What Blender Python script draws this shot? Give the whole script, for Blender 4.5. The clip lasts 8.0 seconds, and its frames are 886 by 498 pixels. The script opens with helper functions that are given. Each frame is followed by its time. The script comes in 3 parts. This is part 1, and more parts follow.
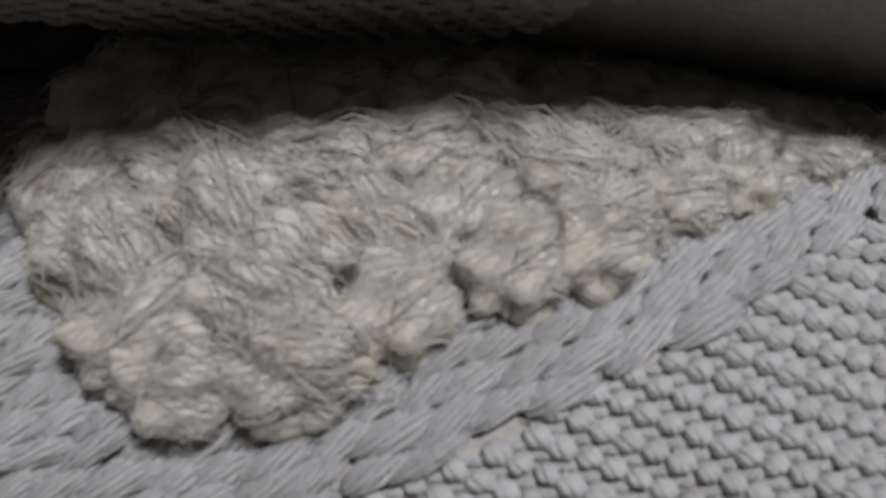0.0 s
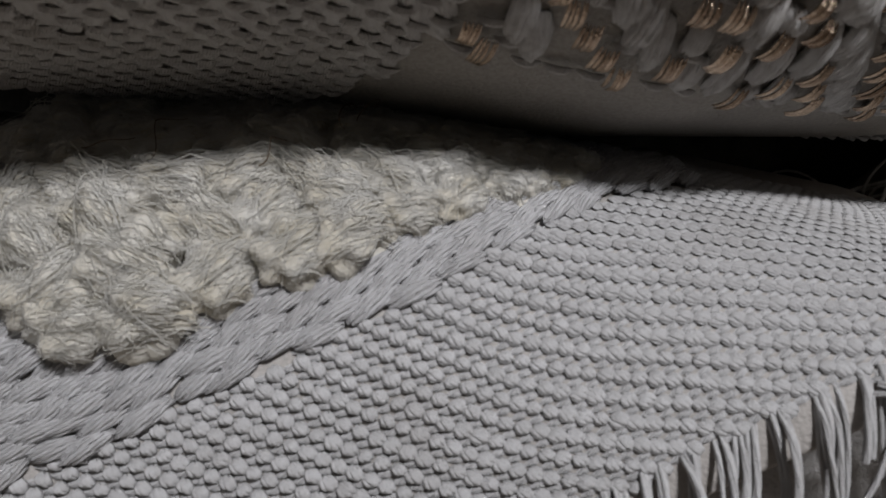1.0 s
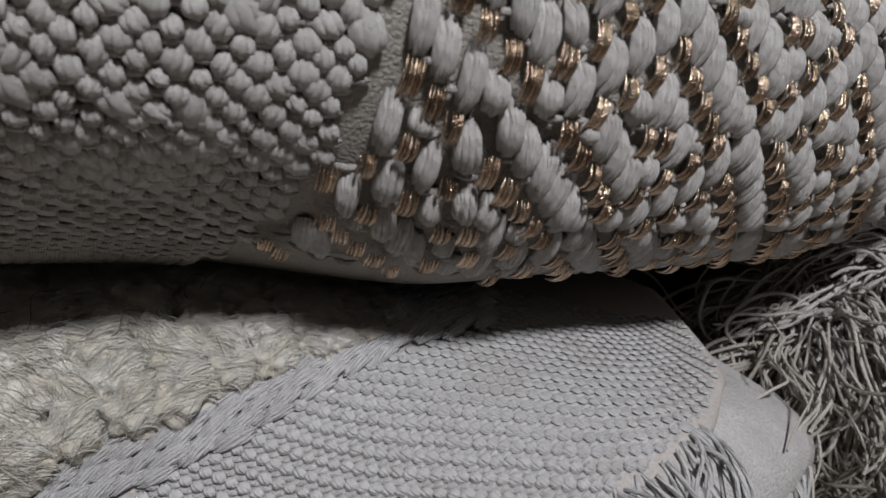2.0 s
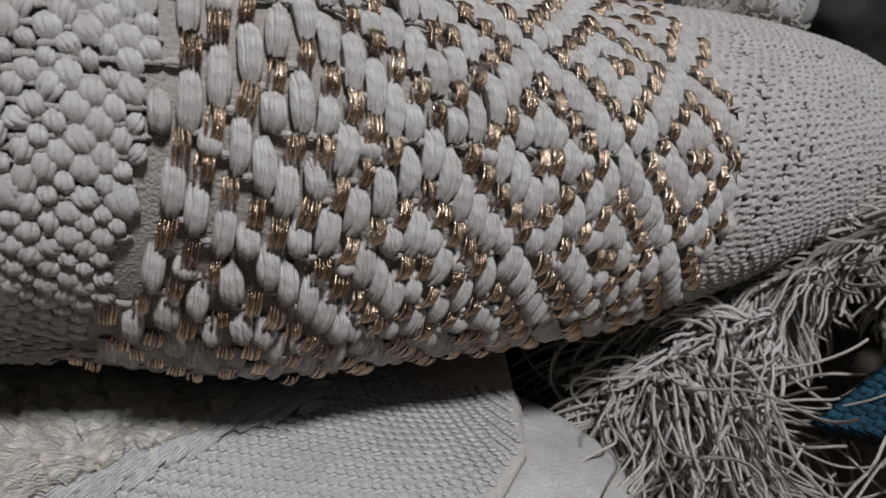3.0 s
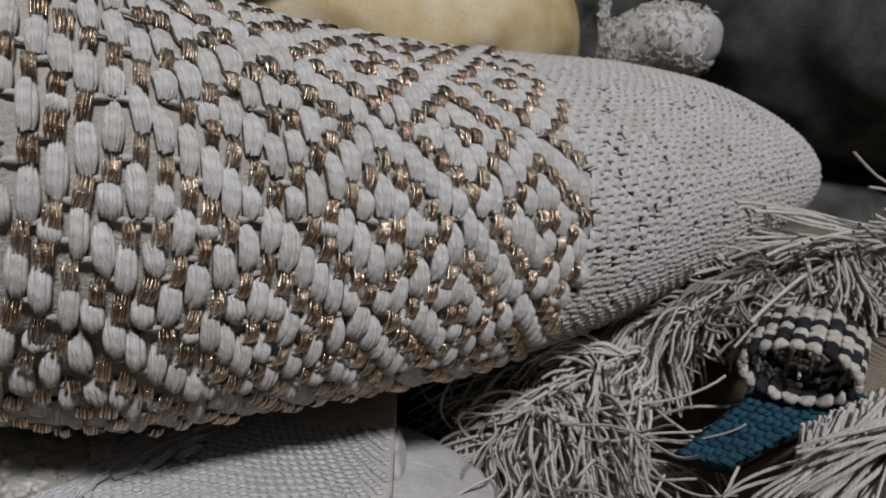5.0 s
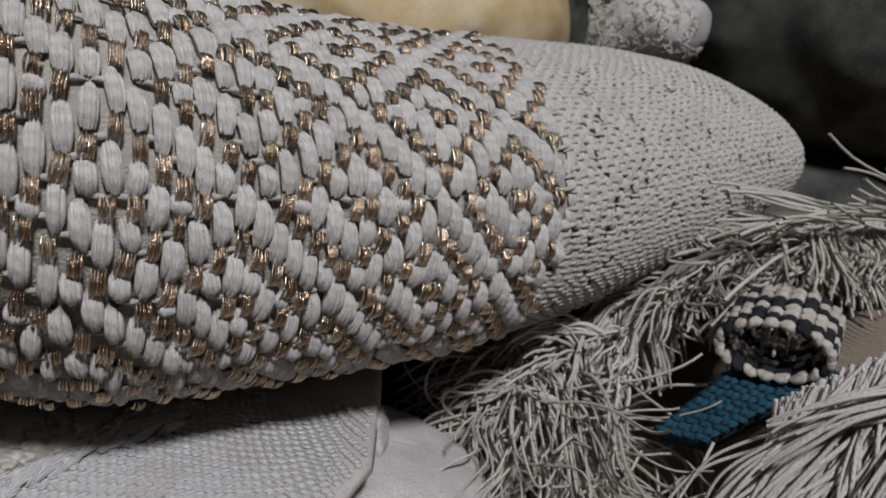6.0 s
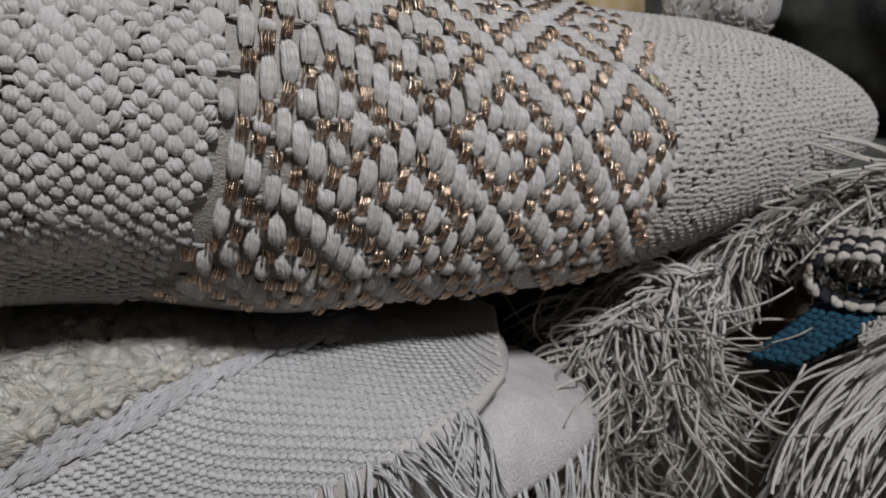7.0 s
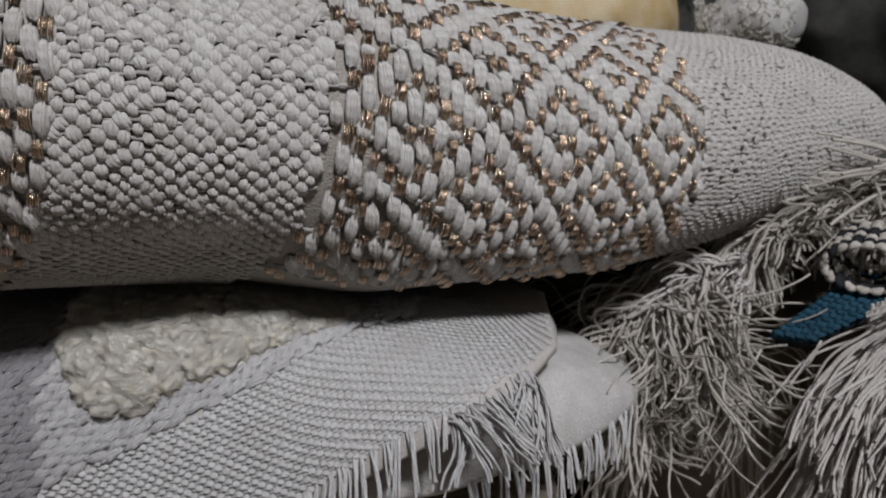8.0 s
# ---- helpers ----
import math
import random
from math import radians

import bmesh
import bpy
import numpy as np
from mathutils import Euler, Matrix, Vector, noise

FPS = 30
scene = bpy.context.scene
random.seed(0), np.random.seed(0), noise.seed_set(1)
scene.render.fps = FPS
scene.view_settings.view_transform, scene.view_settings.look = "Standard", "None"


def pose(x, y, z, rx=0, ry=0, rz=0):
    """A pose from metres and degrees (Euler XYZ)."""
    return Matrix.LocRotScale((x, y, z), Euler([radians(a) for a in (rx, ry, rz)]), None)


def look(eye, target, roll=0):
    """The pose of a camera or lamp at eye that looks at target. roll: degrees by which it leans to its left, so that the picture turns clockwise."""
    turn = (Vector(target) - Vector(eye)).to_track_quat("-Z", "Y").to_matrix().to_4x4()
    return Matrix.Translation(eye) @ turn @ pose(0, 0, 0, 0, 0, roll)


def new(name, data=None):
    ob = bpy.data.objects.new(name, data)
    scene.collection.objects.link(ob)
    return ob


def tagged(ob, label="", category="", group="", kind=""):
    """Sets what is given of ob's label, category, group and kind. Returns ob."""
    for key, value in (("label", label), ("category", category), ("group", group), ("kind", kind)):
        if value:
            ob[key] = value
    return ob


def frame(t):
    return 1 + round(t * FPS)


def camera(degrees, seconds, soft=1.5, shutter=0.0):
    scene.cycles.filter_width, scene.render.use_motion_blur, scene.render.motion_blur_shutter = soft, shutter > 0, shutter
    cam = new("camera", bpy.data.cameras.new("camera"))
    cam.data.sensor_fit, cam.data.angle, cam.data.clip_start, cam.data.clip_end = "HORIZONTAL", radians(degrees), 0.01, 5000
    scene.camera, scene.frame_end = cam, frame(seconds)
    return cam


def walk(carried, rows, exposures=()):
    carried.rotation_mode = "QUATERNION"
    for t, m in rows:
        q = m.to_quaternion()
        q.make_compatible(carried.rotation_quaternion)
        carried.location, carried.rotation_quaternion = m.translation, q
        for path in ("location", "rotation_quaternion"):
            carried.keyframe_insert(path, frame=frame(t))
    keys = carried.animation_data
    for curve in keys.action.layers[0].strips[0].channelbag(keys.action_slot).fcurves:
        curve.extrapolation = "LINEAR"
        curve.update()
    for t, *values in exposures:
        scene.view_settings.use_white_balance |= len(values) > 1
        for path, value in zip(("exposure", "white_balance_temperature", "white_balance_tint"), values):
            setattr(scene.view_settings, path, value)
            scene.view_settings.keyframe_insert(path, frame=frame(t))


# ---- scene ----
cam = camera(56.4, 8.0)
cam.data.dof.use_dof = True
cam.data.dof.focus_distance, cam.data.dof.aperture_fstop = 0.172, 36.0
METRES, EYE, TILT, LEAN, TURN = 0.3, 0.225, -15.0, 0.0, 0.0
ROWS = [
    (0.0, 0.0, 0.0, 0.0, 0.0, 0.0, -0.0),
    (0.5, 0.0288, -0.0595, -0.011, -0.24, 0.88, -0.23),
    (1.0, 0.0951, -0.141, -0.0119, -0.18, 1.32, -0.44),
    (1.5, 0.1441, -0.2069, 0.0238, -0.75, 1.96, -0.25),
    (2.0, 0.1999, -0.25, 0.0734, -1.17, 2.07, 0.2),
    (3.5, 0.3539, -0.3469, 0.1553, -2.6, 2.68, 1.39),
    (4.0, 0.3552, -0.3636, 0.1692, -3.15, 2.75, 1.5),
    (4.5, 0.385, -0.3727, 0.1768, -3.8, 2.84, 1.63),
    (6.0, 0.4404, -0.3923, 0.1627, -3.39, 2.18, 1.82),
    (6.5, 0.387, -0.4421, 0.1253, -1.99, 2.22, 1.8),
    (7.0, 0.3421, -0.4923, 0.0934, -0.86, 2.47, 1.68),
    (7.5, 0.3361, -0.5575, 0.0665, 0.32, 3.02, 1.59),
    (8.0, 0.3087, -0.6307, 0.0622, 1.48, 3.26, 1.52),
]
walk(cam, [(t, pose(0, 0, EYE, TILT, LEAN, TURN) @ pose(METRES * x, METRES * y, METRES * z, 90 + pitch, roll, yaw)) for t, x, y, z, yaw, pitch, roll in ROWS])

# ---- light ----
world = bpy.data.worlds.new("world")
scene.world = world
world.use_nodes = True
world.node_tree.nodes["Background"].inputs[0].default_value = (0.8, 0.85, 0.9, 1)
world.node_tree.nodes["Background"].inputs[1].default_value = 0.1
LAMP = (0.58, -1.22, 1.66)


def area_lamp(name, eye, target, size, watts, colour):
    data = bpy.data.lights.new(name, "AREA")
    data.shape, data.size, data.energy, data.color = "DISK", size, watts, colour
    ob = new(name, data)
    ob.matrix_world = look(eye, target)
    return ob


area_lamp("ceiling_lamp", LAMP, (0.05, 0.08, 0.25), 0.26, 34.0, (0.985, 0.985, 1.03))


# ---- materials ----
class Nodes:
    """A short way to write a node material."""

    def __init__(self, name):
        self.m = bpy.data.materials.new(name)
        self.m.use_nodes = True
        self.t = self.m.node_tree
        self.b = self.t.nodes["Principled BSDF"]

    def add(self, kind, **values):
        n = self.t.nodes.new(kind)
        for k, v in values.items():
            n.inputs[k].default_value = v
        return n

    def link(self, a, b):
        self.t.links.new(a, b)

    def math(self, op, a, b=None):
        n = self.t.nodes.new("ShaderNodeMath")
        n.operation = op
        for i, v in enumerate((a, b)):
            if v is None:
                continue
            if isinstance(v, (int, float)):
                n.inputs[i].default_value = v
            else:
                self.link(v, n.inputs[i])
        return n.outputs[0]

    def mix(self, fac, a, b):
        n = self.t.nodes.new("ShaderNodeMix")
        n.data_type = "RGBA"
        for socket, v in ((n.inputs[0], fac), (n.inputs[6], a), (n.inputs[7], b)):
            if isinstance(v, tuple):
                socket.default_value = (*v, 1)
            elif isinstance(v, (int, float)):
                socket.default_value = v
            else:
                self.link(v, socket)
        return n.outputs[2]

    def noise(self, scale, detail=2.0, vector=None, rough=0.5):
        n = self.add("ShaderNodeTexNoise", Scale=scale, Detail=detail, Roughness=rough)
        if vector is None:
            vector = self.place()
        self.link(vector, n.inputs["Vector"])
        return n.outputs[0]

    def place(self):
        return self.add("ShaderNodeNewGeometry").outputs["Position"]

    def ramp(self, fac, low, high):
        n = self.t.nodes.new("ShaderNodeMapRange")
        n.inputs[1].default_value, n.inputs[2].default_value = low, high
        self.link(fac, n.inputs[0])
        return n.outputs[0]

    def bump(self, height, distance, strength=1.0, after=None):
        n = self.add("ShaderNodeBump", Strength=strength, Distance=distance)
        self.link(height, n.inputs["Height"])
        if after is not None:
            self.link(after, n.inputs["Normal"])
        return n.outputs[0]


def yarn(name, low, high, soil_and_shade, plies=3.0, twist=0.16, depth=0.00008, rough=0.92, sheen=0.15, vary=0.5):
    """Spun yarn: plies round the thread with shade painted in their grooves, fibres, soiling and a change from thread
    to thread.
    """
    k = Nodes(name)
    uv = k.add("ShaderNodeUVMap")
    split = k.add("ShaderNodeSeparateXYZ")
    k.link(uv.outputs[0], split.inputs[0])
    wob = k.math("MULTIPLY", k.noise(900.0, 2.0), 0.5)
    turn = k.math("ADD", k.math("MULTIPLY", split.outputs[0], plies), k.math("MULTIPLY", split.outputs[1], twist * plies))
    wave = k.math("SINE", k.math("MULTIPLY", k.math("ADD", turn, wob), 2 * math.pi))
    ply = k.ramp(wave, -1.0, 0.6)
    fibre = k.noise(4200.0, 3.0, rough=0.7)
    island = k.add("ShaderNodeNewGeometry").outputs["Random Per Island"]
    one = k.add("ShaderNodeObjectInfo").outputs["Random"]
    pick = k.math("MULTIPLY", k.math("ADD", island, one), vary)
    base = k.mix(k.math("ADD", pick, k.math("MULTIPLY", fibre, 0.35)), low, high)
    speck = k.ramp(k.noise(750.0, 3.0, rough=0.6), 0.42, 0.7)
    base = k.mix(k.math("MULTIPLY", speck, 0.22), base, soil_and_shade)
    stain = k.ramp(k.noise(55.0, 4.0), 0.52, 0.78)
    base = k.mix(k.math("MULTIPLY", stain, 0.35), base, soil_and_shade)
    # groove shade between the plies, painted into the colour
    base = k.mix(k.math("MULTIPLY", k.math("SUBTRACT", 1.0, ply), 0.15), base, soil_and_shade)
    k.link(base, k.b.inputs["Base Color"])
    k.b.inputs["Roughness"].default_value = rough
    k.b.inputs["Specular IOR Level"].default_value = 0.2
    k.b.inputs["Sheen Weight"].default_value = sheen
    k.link(k.bump(ply, depth, 1.0, k.bump(fibre, 0.0004, 0.9)), k.b.inputs["Normal"])
    return k.m


def cloth(name, low, high, grain=1400.0, patch=30.0, depth=0.0004, rough=0.9, weave=0.0):
    """Plain cloth, with a fine thread relief."""
    k = Nodes(name)
    fine, broad = k.noise(grain, 3.0), k.noise(patch, 4.0)
    base = k.mix(k.ramp(broad, 0.3, 0.7), low, high)
    base = k.mix(k.math("MULTIPLY", k.ramp(fine, 0.35, 0.65), 0.35), base, tuple(c * 0.6 for c in low))
    k.link(base, k.b.inputs["Base Color"])
    k.b.inputs["Roughness"].default_value = rough
    k.b.inputs["Specular IOR Level"].default_value = 0.15
    height = fine
    if weave:
        w = k.add("ShaderNodeTexWave", Scale=weave, Distortion=1.5)
        k.link(k.place(), w.inputs["Vector"])
        w.bands_direction = "Z"
        height = k.math("ADD", fine, w.outputs["Fac"])
    k.link(k.bump(height, depth), k.b.inputs["Normal"])
    return k.m


def metal_thread():
    k = Nodes("copper_gold_lurex")
    one = k.add("ShaderNodeObjectInfo").outputs["Random"]
    isl = k.add("ShaderNodeNewGeometry").outputs["Random Per Island"]
    k.link(k.mix(k.math("MULTIPLY", k.math("ADD", one, isl), 0.5), (0.16, 0.098, 0.06), (0.84, 0.66, 0.50)), k.b.inputs["Base Color"])
    k.b.inputs["Metallic"].default_value, k.b.inputs["Roughness"].default_value = 0.97, 0.2
    k.link(k.bump(k.noise(2600.0, 2.0), 0.0003), k.b.inputs["Normal"])
    return k.m


cream = yarn("cream_cotton_yarn", (0.57, 0.545, 0.52), (0.74, 0.725, 0.705), (0.30, 0.27, 0.235), twist=0.2, depth=0.00009)
warp = yarn("pale_warp_thread", (0.5, 0.475, 0.445), (0.64, 0.615, 0.59), (0.3, 0.265, 0.23), plies=2, twist=1.5)
backing = cloth("cream_backing", (0.36, 0.335, 0.30), (0.47, 0.44, 0.40), depth=0.0006)
lurex = metal_thread()
white = yarn("white_cotton_yarn", (0.55, 0.545, 0.54), (0.72, 0.715, 0.715), (0.40, 0.375, 0.35), depth=0.00012)
white_braid = yarn("white_braid_yarn", (0.60, 0.59, 0.59), (0.77, 0.765, 0.77), (0.44, 0.41, 0.39), plies=7, twist=0.06, depth=0.0002)
lilac_braid = yarn("lilac_grey_yarn", (0.36, 0.34, 0.36), (0.48, 0.46, 0.48), (0.22, 0.2, 0.21), plies=7, twist=0.06, depth=0.0002)
white_cloth = cloth("white_cotton_cloth", (0.50, 0.485, 0.47), (0.64, 0.625, 0.61), grain=1300.0, patch=90.0, depth=0.0007)
white_backing = cloth("white_backing", (0.48, 0.45, 0.42), (0.58, 0.55, 0.52), depth=0.0003)


def fleece(name, low, high, through_light):
    """Raw wool, which lets some light through."""
    k = Nodes(name)
    base = k.mix(k.ramp(k.noise(170.0, 4.0), 0.3, 0.7), low, high)
    k.link(base, k.b.inputs["Base Color"])
    k.b.inputs["Roughness"].default_value, k.b.inputs["Specular IOR Level"].default_value = 0.85, 0.2
    k.b.inputs["Sheen Weight"].default_value = 0.3
    k.link(k.bump(k.noise(1300.0, 4.0, rough=0.65), 0.0004), k.b.inputs["Normal"])
    glow_through = k.add("ShaderNodeBsdfTranslucent")
    k.link(base, glow_through.inputs["Color"])
    both = k.add("ShaderNodeMixShader", Fac=through_light)
    k.link(k.b.outputs[0], both.inputs[1])
    k.link(glow_through.outputs[0], both.inputs[2])
    k.link(both.outputs[0], k.t.nodes["Material Output"].inputs["Surface"])
    return k.m


wool = fleece("raw_wool_fibre", (0.76, 0.73, 0.65), (0.86, 0.845, 0.80), 0.25)
wool_core = fleece("raw_wool_core", (0.66, 0.60, 0.47), (0.84, 0.82, 0.76), 0.12)
brown_hair = cloth("brown_hair", (0.13, 0.085, 0.045), (0.2, 0.13, 0.07))
fringe_yarn = yarn("beige_fringe_yarn", (0.43, 0.395, 0.34), (0.70, 0.66, 0.60), (0.24, 0.205, 0.16), plies=2, twist=1.0)
pale_fringe = yarn("pale_fringe_yarn", (0.50, 0.46, 0.43), (0.74, 0.71, 0.68), (0.27, 0.235, 0.2), plies=2, twist=1.0)
beige_cloth = cloth("beige_cloth", (0.24, 0.2, 0.155), (0.36, 0.31, 0.25), weave=500)
blue_yarn = yarn("petrol_blue_yarn", (0.012, 0.05, 0.085), (0.03, 0.10, 0.15), (0.008, 0.02, 0.03), sheen=0.0)
black_yarn = yarn("black_yarn", (0.012, 0.013, 0.016), (0.035, 0.036, 0.042), (0.008, 0.008, 0.01), sheen=0.0)
dark_cloth = cloth("dark_green_grey_cloth", (0.022, 0.025, 0.023), (0.13, 0.13, 0.12), patch=46.0)
grey_cloth = cloth("grey_cloth", (0.11, 0.105, 0.1), (0.24, 0.23, 0.22), patch=60.0)
yellow_cloth = cloth("ochre_patterned_cloth", (0.50, 0.34, 0.13), (0.70, 0.62, 0.46), patch=42.0)
wood = cloth("shelf_wood", (0.34, 0.29, 0.24), (0.44, 0.38, 0.32), grain=90.0, patch=9.0, rough=0.55)
paint = cloth("wall_paint", (0.22, 0.218, 0.215), (0.27, 0.267, 0.265), grain=300.0, patch=2.0)


# ---- building helpers ----
def mesh(name, verts, faces, material, parent=None, uv=None, label=""):
    data = bpy.data.meshes.new(name)
    data.from_pydata(np.asarray(verts).tolist(), [], faces)
    data.materials.append(material)
    data.polygons.foreach_set("use_smooth", [True] * len(data.polygons))
    if uv is not None:
        layer = data.uv_layers.new(name="UVMap")
        loops = np.empty(len(data.loops), dtype=np.int32)
        data.loops.foreach_get("vertex_index", loops)
        layer.data.foreach_set("uv", np.asarray(uv, dtype=np.float32)[loops].ravel())
    return child(name, data, parent, label)


def child(name, data, parent, label=""):
    ob = new(name, data)
    if parent is not None:
        ob.parent = parent
        ob.matrix_parent_inverse = Matrix.Translation(-parent.location)
    return tagged(ob, label)


def thing(name, label, category, at=(0, 0, 0), group="", kind=""):
    ob = new(name)
    ob.location = at
    ob.empty_display_size = 0.02
    return tagged(ob, label, category, group, kind)


def box(name, x0, x1, y0, y1, z0, z1, material, parent=None, bevel=0.0):
    bm = bmesh.new()
    bmesh.ops.create_cube(bm, size=1)
    for v in bm.verts:
        v.co = ((x0 + x1) / 2 + v.co.x * (x1 - x0), (y0 + y1) / 2 + v.co.y * (y1 - y0), (z0 + z1) / 2 + v.co.z * (z1 - z0))
    if bevel:
        bmesh.ops.bevel(bm, geom=bm.edges[:], offset=bevel, segments=3, affect="EDGES")
    data = bpy.data.meshes.new(name)
    bm.to_mesh(data)
    bm.free()
    data.materials.append(material)
    return child(name, data, parent)


def curve(xs, ys, soft=0.012):
    """A smooth function through a few values."""
    g = np.linspace(min(xs) - 0.1, max(xs) + 0.1, 900)
    v = np.interp(g, xs, ys)
    step = g[1] - g[0]
    k = np.exp(-0.5 * (np.arange(-60, 61) * step / soft) ** 2)
    pad = np.pad(v, 60, mode="edge")
    v = np.convolve(pad, k / k.sum(), mode="valid")
    return lambda s: float(np.interp(s, g, v))


class Pad:
    """A stuffed pad. s runs along its front edge, q into its depth; v is the arc round the section from the nose, upwards positive."""

    def __init__(self, turn, s0, s1, n, nose, back, zc, up, down, p_up=2.2, p_down=4.5, rows=121, lumps=0.0, deep=None):
        self.s = np.linspace(s0, s1, n)
        phi = np.linspace(-math.pi / 2, math.pi / 2, rows)
        fine = np.sign(phi) * (math.pi / 2) * (1 - (1 - np.abs(phi) / (math.pi / 2)) ** 2.2)
        c, sn = math.cos(radians(turn)), math.sin(radians(turn))
        self.grid, self.arc, self.rear = [], [], []
        for s in self.s:
            q0 = nose(s)
            w = max(back - q0, 0.004)
            power = np.where(fine > 0, p_up, p_down(s) if callable(p_down) else p_down)
            q = q0 + w * (1 - np.cos(fine).clip(0) ** (2 / power))
            z = zc(s) + np.where(fine > 0, up(s), down(s)) * np.sin(fine)
            if lumps:
                wave = np.array([noise.noise((s * 22, b * 22, a * 30)) for a, b in zip(z, q)])
                z = z + lumps * wave * np.cos(fine) ** 0.3
                q = q + 0.6 * lumps * wave
            p = np.stack([c * s - sn * q, sn * s + c * q, z], 1)
            q = back + (back - q) * (deep(s) if deep else 1.0)
            r = np.stack([c * s - sn * q, sn * s + c * q, z], 1)
            a = np.concatenate([[0], np.cumsum(np.linalg.norm(np.diff(p, axis=0), axis=1))])
            self.grid.append(p)
            self.rear.append(r)
            self.arc.append(a - a[rows // 2])
        self.grid, self.arc, self.rear = np.array(self.grid), np.array(self.arc), np.array(self.rear)

    def at(self, u, v):
        f = (u - self.s[0]) / (self.s[1] - self.s[0])
        i = int(min(max(f, 0), len(self.s) - 2))
        f -= i
        a, b = ([np.interp(v, self.arc[k], self.grid[k][:, d]) for d in range(3)] for k in (i, i + 1))
        return np.array(a) * (1 - f) + np.array(b) * f

    def reach(self, u):
        """The lowest and highest v at u."""
        i = int(min(max((u - self.s[0]) / (self.s[1] - self.s[0]), 0), len(self.s) - 1))
        return self.arc[i][0], self.arc[i][-1]

    def spot(self, u, v, angle=0.0, lift=0.0, e=0.0012):
        """A pose on the surface: x along the thread (angle from the pad's length), z outwards."""
        p = self.at(u, v)
        du, dv = self.at(u + e, v) - self.at(u - e, v), self.at(u, v + e) - self.at(u, v - e)
        n = np.cross(du, dv)
        size = np.linalg.norm(n)
        if size < 1e-9:
            return None
        n /= size
        du /= np.linalg.norm(du)
        dv = np.cross(n, du)
        x = du * math.cos(angle) + dv * math.sin(angle)
        m = np.eye(4)
        m[:3, 0], m[:3, 1], m[:3, 2], m[:3, 3] = x, np.cross(n, x), n, p + n * lift
        return m

    def skin(self, name, material, parent, label=""):
        n, m = self.grid.shape[:2]
        ring = 2 * m - 2
        verts = np.concatenate([np.concatenate([g, r[-2:0:-1]]) for g, r in zip(self.grid, self.rear)])
        faces = [(i * ring + j, (i + 1) * ring + j, (i + 1) * ring + (j + 1) % ring, i * ring + (j + 1) % ring) for i in range(n - 1) for j in range(ring)]
        faces.append(tuple(range(ring)))
        faces.append(tuple((n - 1) * ring + j for j in range(ring))[::-1])
        return mesh(name, verts, faces, material, parent, label=label)


def stitch(length, width, height, sides=7, rings=7, arch=0.35, bend=0.0, seed=0):
    """One visible float of yarn, lying along x and bulging to z."""
    rnd = random.Random(seed)
    verts, uv, faces = [], [], []
    for i in range(rings):
        t = -1 + 2 * i / (rings - 1)
        r = max(0.12, (1 - abs(t) ** 3.6)) ** 0.5 * (1 + rnd.uniform(-0.06, 0.06))
        y0 = bend * (1 - t * t) + rnd.uniform(-0.02, 0.02) * width
        z0 = height * arch * (1 - t * t) - height * 0.1
        for j in range(sides + 1):
            a = 2 * math.pi * j / sides
            verts.append((t * length / 2, y0 + math.cos(a) * width / 2 * r, z0 + math.sin(a) * height / 2 * r))
            uv.append((j / sides, t * length / (2.2 * width)))
    w = sides + 1
    for i in range(rings - 1):
        for j in range(sides):
            faces.append((i * w + j, (i + 1) * w + j, (i + 1) * w + j + 1, i * w + j + 1))
    return np.array(verts), faces, uv


def bundle(length, width, height, count, seed, sides=5, cross=1.0):
    """A float of several soft strands that lie side by side and cross a little."""
    rnd = random.Random(seed + 50)
    parts = []
    turn = rnd.uniform(0.10, 0.22) * cross
    for i in range(count):
        f = (i - (count - 1) / 2) / (count / 2)
        v, faces, uv = stitch(length * (1 - 0.22 * f * f) * rnd.uniform(0.92, 1.06), width / count * 1.7, height * 0.72, sides, 6, 0.42, rnd.uniform(-0.05, 0.05) * width, seed * 9 + i)
        squeeze = 1 - 0.22 * (np.abs(v[:, 0]) / (length / 2)) ** 2
        v[:, 1] = v[:, 1] + f * width * 0.36 * squeeze + turn * v[:, 0]
        v[:, 2] += height * 0.22 * (1 - f * f) + rnd.uniform(-0.04, 0.06) * height
        parts.append((v, faces, uv))
    return joined(parts)


def joined(parts):
    verts, faces, uv, base = [], [], [], 0
    for v, f, t in parts:
        verts.append(v)
        faces += [tuple(i + base for i in face) for face in f]
        uv += list(t)
        base += len(v)
    return np.concatenate(verts), faces, uv


def lurex_stitch(length, width, seed):
    """A bundle of fine shiny filaments, side by side."""
    rnd = random.Random(seed)
    parts = []
    for i in range(5):
        v, f, t = stitch(length * rnd.uniform(0.88, 1.05), width / 4.4, width / 3.4, 5, 7, 1.5, rnd.uniform(-0.1, 0.1) * width)
        v[:, 1] += (i - 2) * width / 4.6 + rnd.uniform(-1, 1) * width * 0.03
        v[:, 2] += width * 0.16 * (1 - abs(i - 2) / 2.5) + rnd.uniform(0, 0.1) * width
        parts.append((v, f, t))
    return joined(parts)


